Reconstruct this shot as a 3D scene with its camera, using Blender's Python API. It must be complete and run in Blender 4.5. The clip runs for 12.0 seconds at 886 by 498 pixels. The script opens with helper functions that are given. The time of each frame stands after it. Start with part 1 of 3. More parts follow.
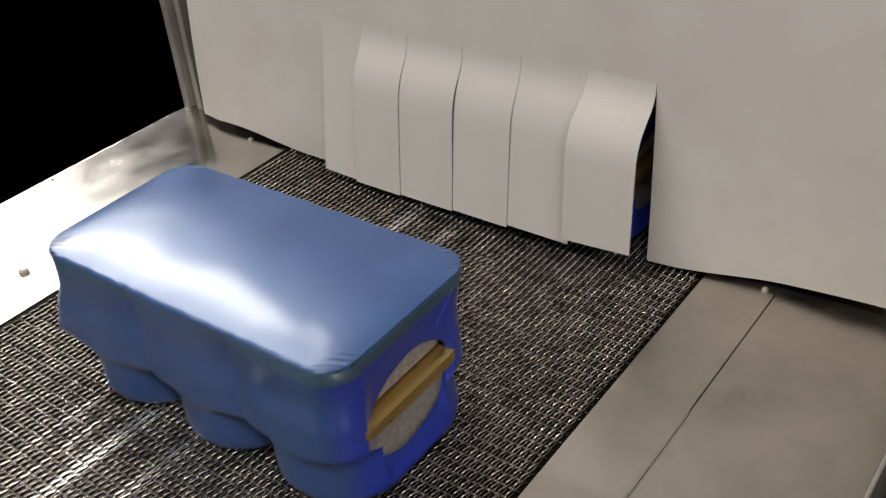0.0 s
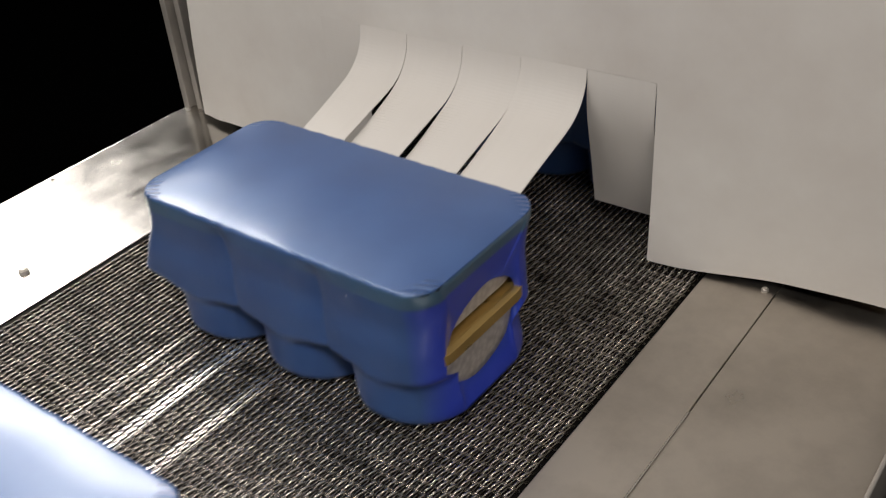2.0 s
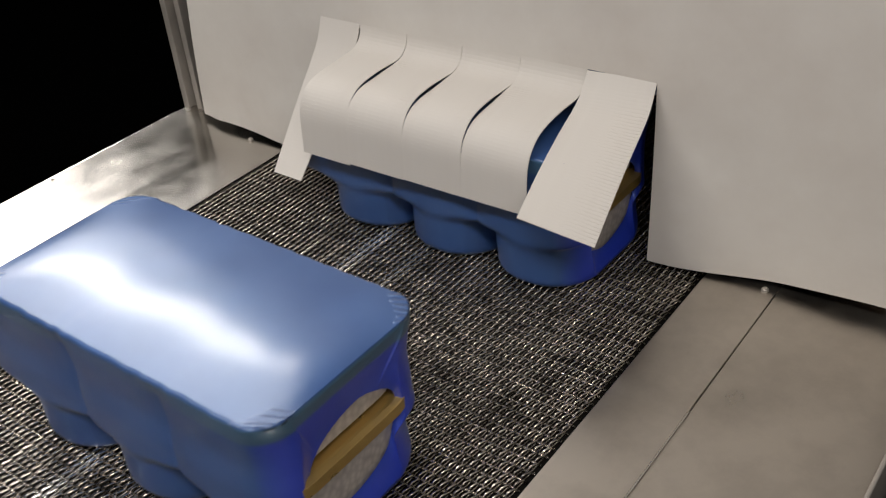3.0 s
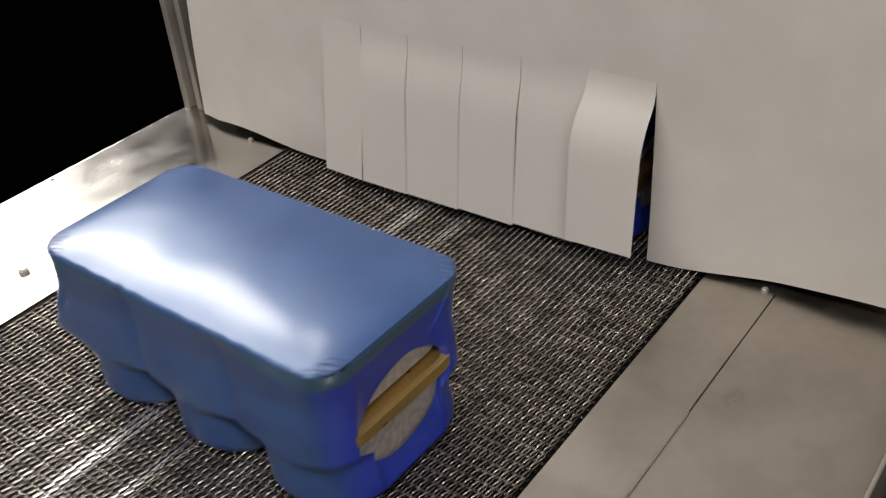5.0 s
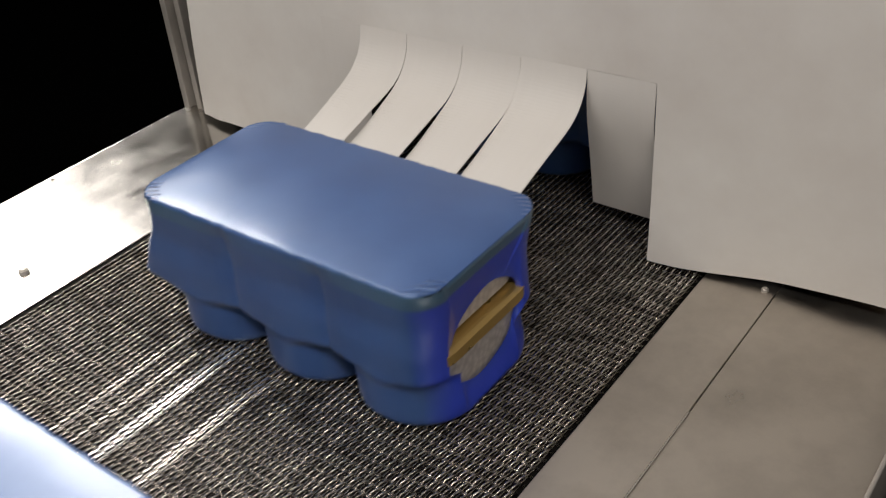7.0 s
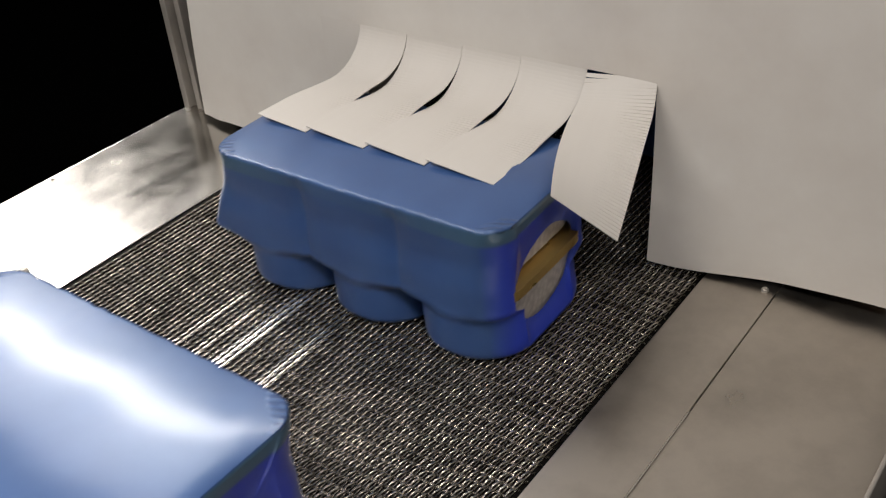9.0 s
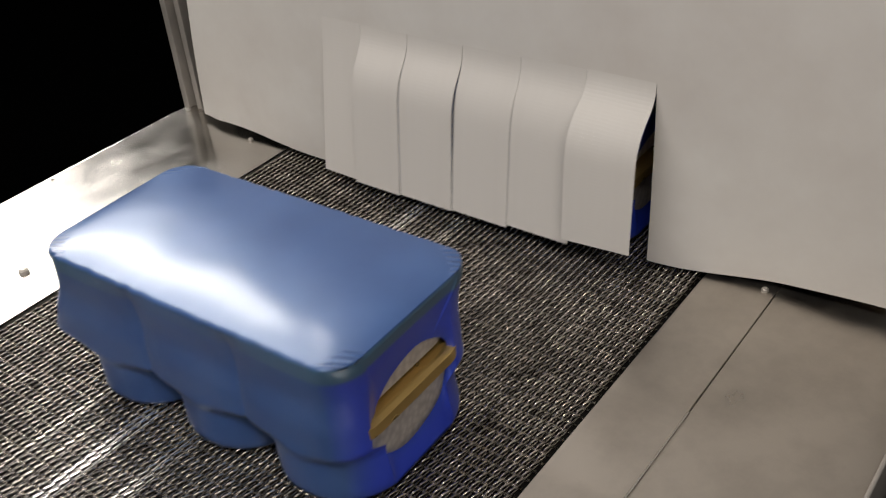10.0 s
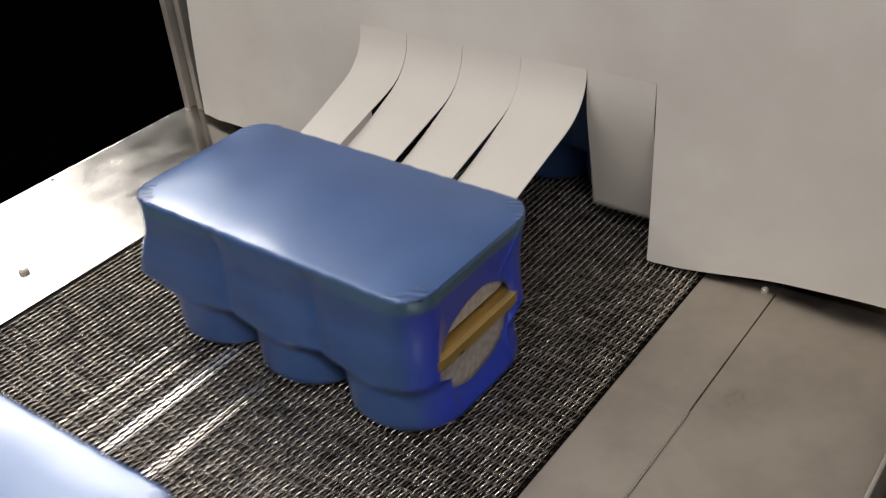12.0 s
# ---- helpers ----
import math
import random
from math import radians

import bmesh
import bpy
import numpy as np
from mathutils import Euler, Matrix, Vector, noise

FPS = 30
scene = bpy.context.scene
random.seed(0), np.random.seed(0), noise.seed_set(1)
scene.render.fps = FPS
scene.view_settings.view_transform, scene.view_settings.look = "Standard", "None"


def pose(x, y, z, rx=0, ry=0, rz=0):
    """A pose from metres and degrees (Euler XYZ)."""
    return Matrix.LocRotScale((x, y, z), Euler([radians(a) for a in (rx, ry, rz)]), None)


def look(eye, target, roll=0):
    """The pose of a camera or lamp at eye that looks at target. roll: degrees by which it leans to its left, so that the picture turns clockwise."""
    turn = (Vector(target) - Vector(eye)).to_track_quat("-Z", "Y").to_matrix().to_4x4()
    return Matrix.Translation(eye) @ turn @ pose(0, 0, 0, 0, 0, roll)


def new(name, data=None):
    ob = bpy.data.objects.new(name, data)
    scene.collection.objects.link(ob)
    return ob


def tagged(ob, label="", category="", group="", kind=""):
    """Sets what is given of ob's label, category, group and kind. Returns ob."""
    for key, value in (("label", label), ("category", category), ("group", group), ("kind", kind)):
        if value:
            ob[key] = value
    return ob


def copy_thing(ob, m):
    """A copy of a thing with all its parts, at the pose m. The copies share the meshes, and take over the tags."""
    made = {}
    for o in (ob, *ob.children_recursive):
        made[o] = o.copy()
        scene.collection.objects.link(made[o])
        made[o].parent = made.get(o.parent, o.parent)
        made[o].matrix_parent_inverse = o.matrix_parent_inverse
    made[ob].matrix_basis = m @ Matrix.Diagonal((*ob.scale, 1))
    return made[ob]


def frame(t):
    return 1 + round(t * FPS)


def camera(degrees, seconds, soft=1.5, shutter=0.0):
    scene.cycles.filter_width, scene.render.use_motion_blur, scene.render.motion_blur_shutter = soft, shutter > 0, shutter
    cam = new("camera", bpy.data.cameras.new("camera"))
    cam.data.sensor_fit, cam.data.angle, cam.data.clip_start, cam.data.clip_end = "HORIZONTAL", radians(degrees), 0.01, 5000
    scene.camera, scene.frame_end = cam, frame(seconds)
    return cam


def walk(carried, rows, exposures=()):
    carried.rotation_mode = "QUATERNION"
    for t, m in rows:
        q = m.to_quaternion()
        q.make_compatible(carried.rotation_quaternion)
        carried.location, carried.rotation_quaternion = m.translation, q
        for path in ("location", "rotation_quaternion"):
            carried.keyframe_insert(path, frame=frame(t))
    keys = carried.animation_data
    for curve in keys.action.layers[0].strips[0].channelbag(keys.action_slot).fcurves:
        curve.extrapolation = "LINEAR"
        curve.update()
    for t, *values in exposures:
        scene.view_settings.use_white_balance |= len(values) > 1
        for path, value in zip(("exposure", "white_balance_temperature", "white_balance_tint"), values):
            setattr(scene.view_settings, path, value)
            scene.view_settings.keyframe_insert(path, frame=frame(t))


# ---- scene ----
# camera: stands still beside the outfeed, looks down along the belt towards the tunnel mouth
cam = camera(46.72, 12.0, soft=1.25, shutter=0.5)
EYE = Vector((0.597, 0.0, 1.5))
PITCH, YAW, ROLL = radians(-33.72), radians(39.24), -5.37
AHEAD = Vector((-math.sin(YAW) * math.cos(PITCH), math.cos(YAW) * math.cos(PITCH), math.sin(PITCH)))
walk(cam, [(0.0, look(EYE, EYE + AHEAD, ROLL)), (12.0, look(EYE, EYE + AHEAD, ROLL))])

# ---- light ----
world = bpy.data.worlds.new("hall_air")
world.use_nodes = True
world.node_tree.nodes["Background"].inputs[0].default_value = (0.9, 0.95, 1.0, 1)
world.node_tree.nodes["Background"].inputs[1].default_value = 0.02
scene.world = world
scene.view_settings.exposure = 0.0

LAMPS = [  # centre x, y, z, length, width, degrees about the upright, watts: unseen battens under the hall ceiling, three of them added as fill
    (-1.50, 1.42, 2.62, 2.6, 0.26, 2, 52),
    # dim fill lamp, added to widen the haze on the packs' tops
    (-1.66, 0.98, 2.62, 2.2, 0.48, 0, 16),
    (-3.35, 1.72, 2.72, 2.0, 0.95, 0, 27),
    # two fill lamps, added to brighten the curtain's front
    (-0.6, -0.45, 2.62, 1.5, 0.3, 0, 25),
    (1.3, -0.45, 2.62, 1.5, 0.3, 0, 26),
]
for lx, ly, lz, length, width, turn, watts in LAMPS:
    data = bpy.data.lights.new("batten_light", "AREA")
    data.shape, data.size, data.size_y = "RECTANGLE", length, width
    data.energy, data.color = watts, (1.0, 0.955, 0.92)
    lamp = new("batten_light", data)
    lamp.matrix_world = pose(lx, ly, lz, 0, 0, turn)


# ---- materials ----
def material(name, colour, rough=0.5, metal=0.0, spec=0.5):
    mat = bpy.data.materials.new(name)
    mat.use_nodes = True
    p = mat.node_tree.nodes["Principled BSDF"]
    p.inputs["Base Color"].default_value = (*colour, 1)
    p.inputs["Roughness"].default_value = rough
    p.inputs["Metallic"].default_value = metal
    p.inputs["Specular IOR Level"].default_value = spec
    return mat, mat.node_tree.nodes, mat.node_tree.links, p


def coords(nodes, links, scale=(1, 1, 1), kind="Object"):
    tex = nodes.new("ShaderNodeTexCoord")
    mapping = nodes.new("ShaderNodeMapping")
    mapping.inputs["Scale"].default_value = scale
    links.new(tex.outputs[kind], mapping.inputs["Vector"])
    return mapping.outputs["Vector"]


def noise_tex(nodes, links, vector, scale, detail=4.0, rough=0.55):
    n = nodes.new("ShaderNodeTexNoise")
    n.inputs["Scale"].default_value, n.inputs["Detail"].default_value = scale, detail
    n.inputs["Roughness"].default_value = rough
    links.new(vector, n.inputs["Vector"])
    return n.outputs["Fac"]


def spread(nodes, links, fac, low, high, at=(0.3, 0.7)):
    r = nodes.new("ShaderNodeMapRange")
    r.inputs["From Min"].default_value, r.inputs["From Max"].default_value = at
    r.inputs["To Min"].default_value, r.inputs["To Max"].default_value = low, high
    links.new(fac, r.inputs["Value"])
    return r.outputs["Result"]


def blend(nodes, links, fac, a, b, at=(0.3, 0.7)):
    r = nodes.new("ShaderNodeValToRGB")
    r.color_ramp.elements[0].position, r.color_ramp.elements[1].position = at
    r.color_ramp.elements[0].color, r.color_ramp.elements[1].color = (*a, 1), (*b, 1)
    links.new(fac, r.inputs["Fac"])
    return r.outputs["Color"]


def bump(nodes, links, p, height, strength, distance):
    b = nodes.new("ShaderNodeBump")
    b.inputs["Strength"].default_value, b.inputs["Distance"].default_value = strength, distance
    links.new(height, b.inputs["Height"])
    links.new(b.outputs["Normal"], p.inputs["Normal"])
    return b


def steel_material(name, colour, rough, stretch, dirt=0.6):
    """Worn stainless sheet: brushed grain along one way, smears and scuffs."""
    mat, nodes, links, p = material(name, colour, rough, 1.0)
    grain = noise_tex(nodes, links, coords(nodes, links, stretch), 1.0, 3)
    cloud = noise_tex(nodes, links, coords(nodes, links), 9.0, 6, 0.65)
    scuff = noise_tex(nodes, links, coords(nodes, links, (30, 14, 14)), 1.6, 5, 0.7)
    mix = nodes.new("ShaderNodeMath")
    mix.operation = "ADD"
    links.new(spread(nodes, links, cloud, -0.07, 0.09), mix.inputs[0])
    links.new(spread(nodes, links, scuff, rough - 0.03, rough + 0.05), mix.inputs[1])
    links.new(mix.outputs[0], p.inputs["Roughness"])
    dark = tuple(c * dirt for c in colour)
    links.new(blend(nodes, links, cloud, dark, colour, (0.28, 0.6)), p.inputs["Base Color"])
    bump(nodes, links, p, grain, 0.12, 0.0006)
    return mat


STEEL = steel_material("worn_stainless", (0.60, 0.575, 0.535), 0.19, (400, 6, 6), 0.86)
STEEL_RIGHT = steel_material("brushed_stainless", (0.62, 0.57, 0.505), 0.34, (6, 400, 6), 0.72)
POST = steel_material("post_stainless", (0.50, 0.46, 0.41), 0.38, (200, 200, 3), 0.7)
POST.node_tree.nodes["Principled BSDF"].inputs["Metallic"].default_value = 0.45


def film_material():
    """Blue shrink film drawn tight: glossy, slightly cloudy, fine creases at the top corners."""
    mat, nodes, links, p = material("blue_film", (0.03, 0.1, 0.36), 0.36, 0.0, 0.85)
    cloud = noise_tex(nodes, links, coords(nodes, links), 14.0, 4, 0.5)
    body = blend(nodes, links, cloud, (0.030, 0.077, 0.225), (0.043, 0.104, 0.285))
    # a stronger blue for the +x end, below the rim
    end_blue = blend(nodes, links, cloud, (0.02, 0.045, 0.46), (0.03, 0.065, 0.56))
    split = nodes.new("ShaderNodeSeparateXYZ")
    links.new(coords(nodes, links), split.inputs[0])
    end = nodes.new("ShaderNodeMath")
    end.operation = "ABSOLUTE"
    links.new(split.outputs["X"], end.inputs[0])
    mix = nodes.new("ShaderNodeMix")
    mix.data_type = "RGBA"
    low = nodes.new("ShaderNodeMath")
    low.operation = "MULTIPLY"
    links.new(spread(nodes, links, split.outputs["X"], 0.0, 1.0, (0.144, 0.160)), low.inputs[0])
    links.new(spread(nodes, links, split.outputs["Z"], 1.0, 0.0, (0.126, 0.136)), low.inputs[1])
    links.new(low.outputs[0], mix.inputs[0])
    links.new(body, mix.inputs[6])
    links.new(end_blue, mix.inputs[7])
    # the rims of the upper lids show greenish through the film
    band = nodes.new("ShaderNodeMath")
    band.operation = "MULTIPLY"
    links.new(spread(nodes, links, split.outputs["Z"], 0.0, 1.0, (0.1285, 0.1315)), band.inputs[0])
    links.new(spread(nodes, links, split.outputs["Z"], 1.0, 0.0, (0.1435, 0.1450)), band.inputs[1])
    near = nodes.new("ShaderNodeMath")
    near.operation = "MULTIPLY"
    links.new(band.outputs[0], near.inputs[0])
    links.new(spread(nodes, links, end.outputs[0], 0.25, 0.85, (0.03, 0.15)), near.inputs[1])
    rim = nodes.new("ShaderNodeMix")
    rim.data_type = "RGBA"
    links.new(near.outputs[0], rim.inputs[0])
    links.new(mix.outputs[2], rim.inputs[6])
    rim.inputs[7].default_value = (0.060, 0.130, 0.190, 1)
    links.new(rim.outputs[2], p.inputs["Base Color"])
    links.new(spread(nodes, links, cloud, 0.33, 0.42), p.inputs["Roughness"])
    p.inputs["Specular Tint"].default_value = (0.62, 0.80, 1.0, 1)
    p.inputs["Coat Weight"].default_value = 0.55
    p.inputs["Coat Roughness"].default_value = 0.15
    wave = noise_tex(nodes, links, coords(nodes, links, (14, 26, 26)), 1.0, 2, 0.4)
    first = bump(nodes, links, p, wave, 0.12, 0.004)
    # fine parallel creases where the film is pulled round the corners of the top
    crease = nodes.new("ShaderNodeTexWave")
    crease.inputs["Scale"].default_value, crease.inputs["Distortion"].default_value = 48.0, 1.6
    crease.inputs["Detail"].default_value = 1.0
    turn = nodes.new("ShaderNodeMapping")
    turn.inputs["Rotation"].default_value = (0, 0, radians(62))
    links.new(coords(nodes, links), turn.inputs["Vector"])
    links.new(turn.outputs[0], crease.inputs["Vector"])
    side = nodes.new("ShaderNodeMath")
    side.operation = "ABSOLUTE"
    links.new(split.outputs["Y"], side.inputs[0])
    corner = nodes.new("ShaderNodeMath")
    corner.operation = "ADD"
    links.new(spread(nodes, links, end.outputs[0], 0.0, 1.0, (0.128, 0.166)), corner.inputs[0])
    links.new(spread(nodes, links, side.outputs[0], 0.0, 1.0, (0.045, 0.083)), corner.inputs[1])
    ragged = nodes.new("ShaderNodeMath")
    ragged.operation = "ADD"
    links.new(corner.outputs[0], ragged.inputs[0])
    links.new(spread(nodes, links, noise_tex(nodes, links, coords(nodes, links), 60.0, 2), -0.2, 0.2), ragged.inputs[1])
    lines = nodes.new("ShaderNodeMath")
    lines.operation = "MULTIPLY"
    links.new(crease.outputs["Fac"], lines.inputs[0])
    topmost = nodes.new("ShaderNodeMath")
    topmost.operation = "MULTIPLY"
    links.new(spread(nodes, links, ragged.outputs[0], 0.0, 1.0, (1.15, 1.5)), topmost.inputs[0])
    links.new(spread(nodes, links, split.outputs["Z"], 0.0, 1.0, (0.1425, 0.1445)), topmost.inputs[1])
    links.new(topmost.outputs[0], lines.inputs[1])
    second = nodes.new("ShaderNodeBump")
    second.inputs["Strength"].default_value, second.inputs["Distance"].default_value = 1.0, 0.0016
    links.new(lines.outputs[0], second.inputs["Height"])
    links.new(first.outputs["Normal"], second.inputs["Normal"])
    links.new(second.outputs["Normal"], p.inputs["Normal"])
    return mat


FILM = film_material()


def sheet_material():
    """Off-white coated glass-cloth sheet with faint grime."""
    mat, nodes, links, p = material("curtain_sheet", (0.72, 0.69, 0.64), 0.62, 0.0, 0.3)
    cloud = noise_tex(nodes, links, coords(nodes, links), 7.0, 5, 0.6)
    links.new(blend(nodes, links, cloud, (0.65, 0.605, 0.555), (0.75, 0.72, 0.67)), p.inputs["Base Color"])
    weave = noise_tex(nodes, links, coords(nodes, links, (700, 700, 700)), 1.0, 1)
    bump(nodes, links, p, weave, 0.05, 0.0005)
    return mat


SHEET = sheet_material()


LANES = ((-0.047, 0.0075, 0.9), (-0.104, 0.0045, 0.18), (-0.078, 0.003, 0.10), (0.009, 0.0060, 0.35))   # middle, half width, polish of the rubbed lanes


def wire_material():
    """Steel wire, browned, with lanes rubbed bright along the belt."""
    mat, nodes, links, p = material("wire_steel", (0.45, 0.42, 0.38), 0.36, 1.0)
    tex = nodes.new("ShaderNodeTexCoord")
    info = nodes.new("ShaderNodeObjectInfo")
    shift = nodes.new("ShaderNodeCombineXYZ")
    links.new(info.outputs["Random"], shift.inputs["Y"])
    place = nodes.new("ShaderNodeVectorMath")
    links.new(tex.outputs["Object"], place.inputs[0])
    links.new(shift.outputs[0], place.inputs[1])
    grime = noise_tex(nodes, links, place.outputs[0], 45.0, 5, 0.65)
    worn = blend(nodes, links, grime, (0.11, 0.095, 0.08), (0.86, 0.79, 0.71))
    split = nodes.new("ShaderNodeSeparateXYZ")
    links.new(tex.outputs["Object"], split.inputs[0])
    lanes = None
    for middle, half, amount in LANES:
        off = nodes.new("ShaderNodeMath")
        off.operation = "SUBTRACT"
        off.inputs[1].default_value = middle
        links.new(split.outputs["X"], off.inputs[0])
        far = nodes.new("ShaderNodeMath")
        far.operation = "ABSOLUTE"
        links.new(off.outputs[0], far.inputs[0])
        one = spread(nodes, links, far.outputs[0], amount, 0.0, (half * 0.6, half * 1.5))
        if lanes is None:
            lanes = one
        else:
            add = nodes.new("ShaderNodeMath")
            add.operation = "MAXIMUM"
            links.new(lanes, add.inputs[0])
            links.new(one, add.inputs[1])
            lanes = add.outputs[0]
    mix = nodes.new("ShaderNodeMix")
    mix.data_type = "RGBA"
    links.new(lanes, mix.inputs[0])
    links.new(worn, mix.inputs[6])
    mix.inputs[7].default_value = (0.93, 0.91, 0.88, 1)
    links.new(mix.outputs[2], p.inputs["Base Color"])
    links.new(spread(nodes, links, lanes, 0.27, 0.24, (0.0, 1.0)), p.inputs["Roughness"])
    return mat


WIRE = wire_material()
# shade of the tunnel's inside and the posts' recesses, as a near-black colour
SHADE = material("inside_shade", (0.012, 0.0115, 0.011), 0.8, 0.0, 0.2)[0]
# near-black bed: the shade in the belt's gaps is put into its colour
SLIDER = material("slider_bed_shade", (0.010, 0.009, 0.008), 0.95, 0.0, 0.05)[0]
# darkness beyond the table is put into the floor's near-black colour
BLACK = material("blackout_floor", (0.0004, 0.0004, 0.0004), 0.95, 0.0, 0.0)[0]
WALL = material("hall_wall", (0.44, 0.43, 0.41), 0.8)[0]
HOUSING = material("lamp_housing", (0.7, 0.7, 0.68), 0.5)[0]


def gold_material():
    mat, nodes, links, p = material("gold_lid", (0.62, 0.42, 0.14), 0.33, 0.75)
    cloud = noise_tex(nodes, links, coords(nodes, links), 40.0, 3)
    links.new(spread(nodes, links, cloud, 0.25, 0.42), p.inputs["Roughness"])
    return mat


GOLD = gold_material()


def tub_material():
    """Milky tub wall with pale shreds showing through."""
    mat, nodes, links, p = material("milky_tub", (0.55, 0.52, 0.48), 0.35)
    flake = nodes.new("ShaderNodeTexVoronoi")
    flake.inputs["Scale"].default_value = 190
    links.new(coords(nodes, links, (1, 1, 0.7)), flake.inputs["Vector"])
    links.new(blend(nodes, links, flake.outputs["Distance"], (0.62, 0.57, 0.52), (0.40, 0.36, 0.33), (0.0, 0.8)), p.inputs["Base Color"])
    return mat


TUB = tub_material()


# ---- mesh helpers ----
def part(name, bm, mat, parent=None, label="", smooth=False):
    mesh = bpy.data.meshes.new(name)
    bm.to_mesh(mesh)
    bm.free()
    return from_mesh(name, mesh, mat, parent, label, smooth)


def from_mesh(name, mesh, mat, parent=None, label="", smooth=False):
    if not mesh.materials:
        mesh.materials.append(mat)
    if smooth:
        mesh.shade_smooth()
    ob = new(name, mesh)
    ob.parent = parent
    return tagged(ob, label)


def block(bm, x0, x1, y0, y1, z0, z1, bevel=0.0, segments=2):
    made = bmesh.ops.create_cube(bm, size=1, matrix=Matrix.Translation(((x0 + x1) / 2, (y0 + y1) / 2, (z0 + z1) / 2)) @ Matrix.Diagonal((x1 - x0, y1 - y0, z1 - z0, 1)))
    if bevel:
        edges = {e for v in made["verts"] for e in v.link_edges}
        bmesh.ops.bevel(bm, geom=list(edges), offset=bevel, segments=segments, affect="EDGES", profile=0.5)
    return bm


def grid_mesh(name, points, closed_u=False, closed_v=False):
    """A mesh over rows of points."""
    nu, nv = len(points), len(points[0])
    verts = [p for row in points for p in row]
    faces = []
    for i in range(nu if closed_u else nu - 1):
        for j in range(nv if closed_v else nv - 1):
            a, b = i * nv + j, i * nv + (j + 1) % nv
            c, d = ((i + 1) % nu) * nv + (j + 1) % nv, ((i + 1) % nu) * nv + j
            faces.append((a, b, c, d))
    mesh = bpy.data.meshes.new(name)
    mesh.from_pydata(verts, [], faces)
    return mesh


def thing(name, label, category, group="", kind=""):
    return tagged(new(name), label, category, group, kind)


# ---- setting: hall ----
BELT = 0.9          # top of the belt
HALF = 0.281        # half the belt's width
CURTAIN = 0.785      # plane of the curtain


def setting(name, bm, mat, label, category):
    return tagged(part(name, bm, mat), label, category, "", "structure")


setting("floor", block(bmesh.new(), -6, 4, -5, 7, -0.1, 0), BLACK, "hall floor coloured near-black for the darkness beyond the table", "floor")
setting("wall_west", block(bmesh.new(), -6.1, -6, -5, 7, 0, 3.2), WALL, "plain grey wall of the hall", "wall")
setting("wall_east", block(bmesh.new(), 4, 4.1, -5, 7, 0, 3.2), WALL, "plain grey wall of the hall", "wall")
setting("wall_south", block(bmesh.new(), -6, 4, -5.1, -5, 0, 3.2), WALL, "plain grey wall of the hall", "wall")
setting("wall_north", block(bmesh.new(), -6, 4, 7, 7.1, 0, 3.2), WALL, "plain grey wall of the hall", "wall")
setting("ceiling", block(bmesh.new(), -6, 4, -5, 7, 3.2, 3.3), WALL, "plain grey ceiling of the hall", "ceiling")


def batten(lx, ly, lz, length, width, turn):
    lamp = thing("ceiling_batten", "long white batten lamp, unseen, under the hall ceiling", "ceiling lamp", "battens under the ceiling")
    lamp.matrix_world = pose(lx, ly, lz, 0, 0, turn)
    part("tray", block(bmesh.new(), -length / 2 - 0.02, length / 2 + 0.02, -width / 2 - 0.02, width / 2 + 0.02, 0.01, 0.06, 0.008), HOUSING, lamp)
    for sx in (-0.4, 0.4):
        part("hanger", block(bmesh.new(), sx * length - 0.006, sx * length + 0.006, -0.006, 0.006, 0.055, 3.2 - lz), HOUSING, lamp)


for lx, ly, lz, length, width, turn, watts in LAMPS:
    batten(lx, ly, lz, length, width, turn)


# ---- tunnel and table ----
def bolt(x, y, z, r, parent, label=""):
    bm = bmesh.new()
    bmesh.ops.create_cone(bm, cap_ends=True, segments=20, radius1=r, radius2=r * 0.86, depth=r * 0.9, matrix=Matrix.Translation((x, y, z + r * 0.45)))
    top = [e for e in bm.edges if all(v.co.z > z + r * 0.8 for v in e.verts)]
    bmesh.ops.bevel(bm, geom=top, offset=r * 0.25, segments=3, affect="EDGES")
    return part("bolt", bm, POST, parent, label)


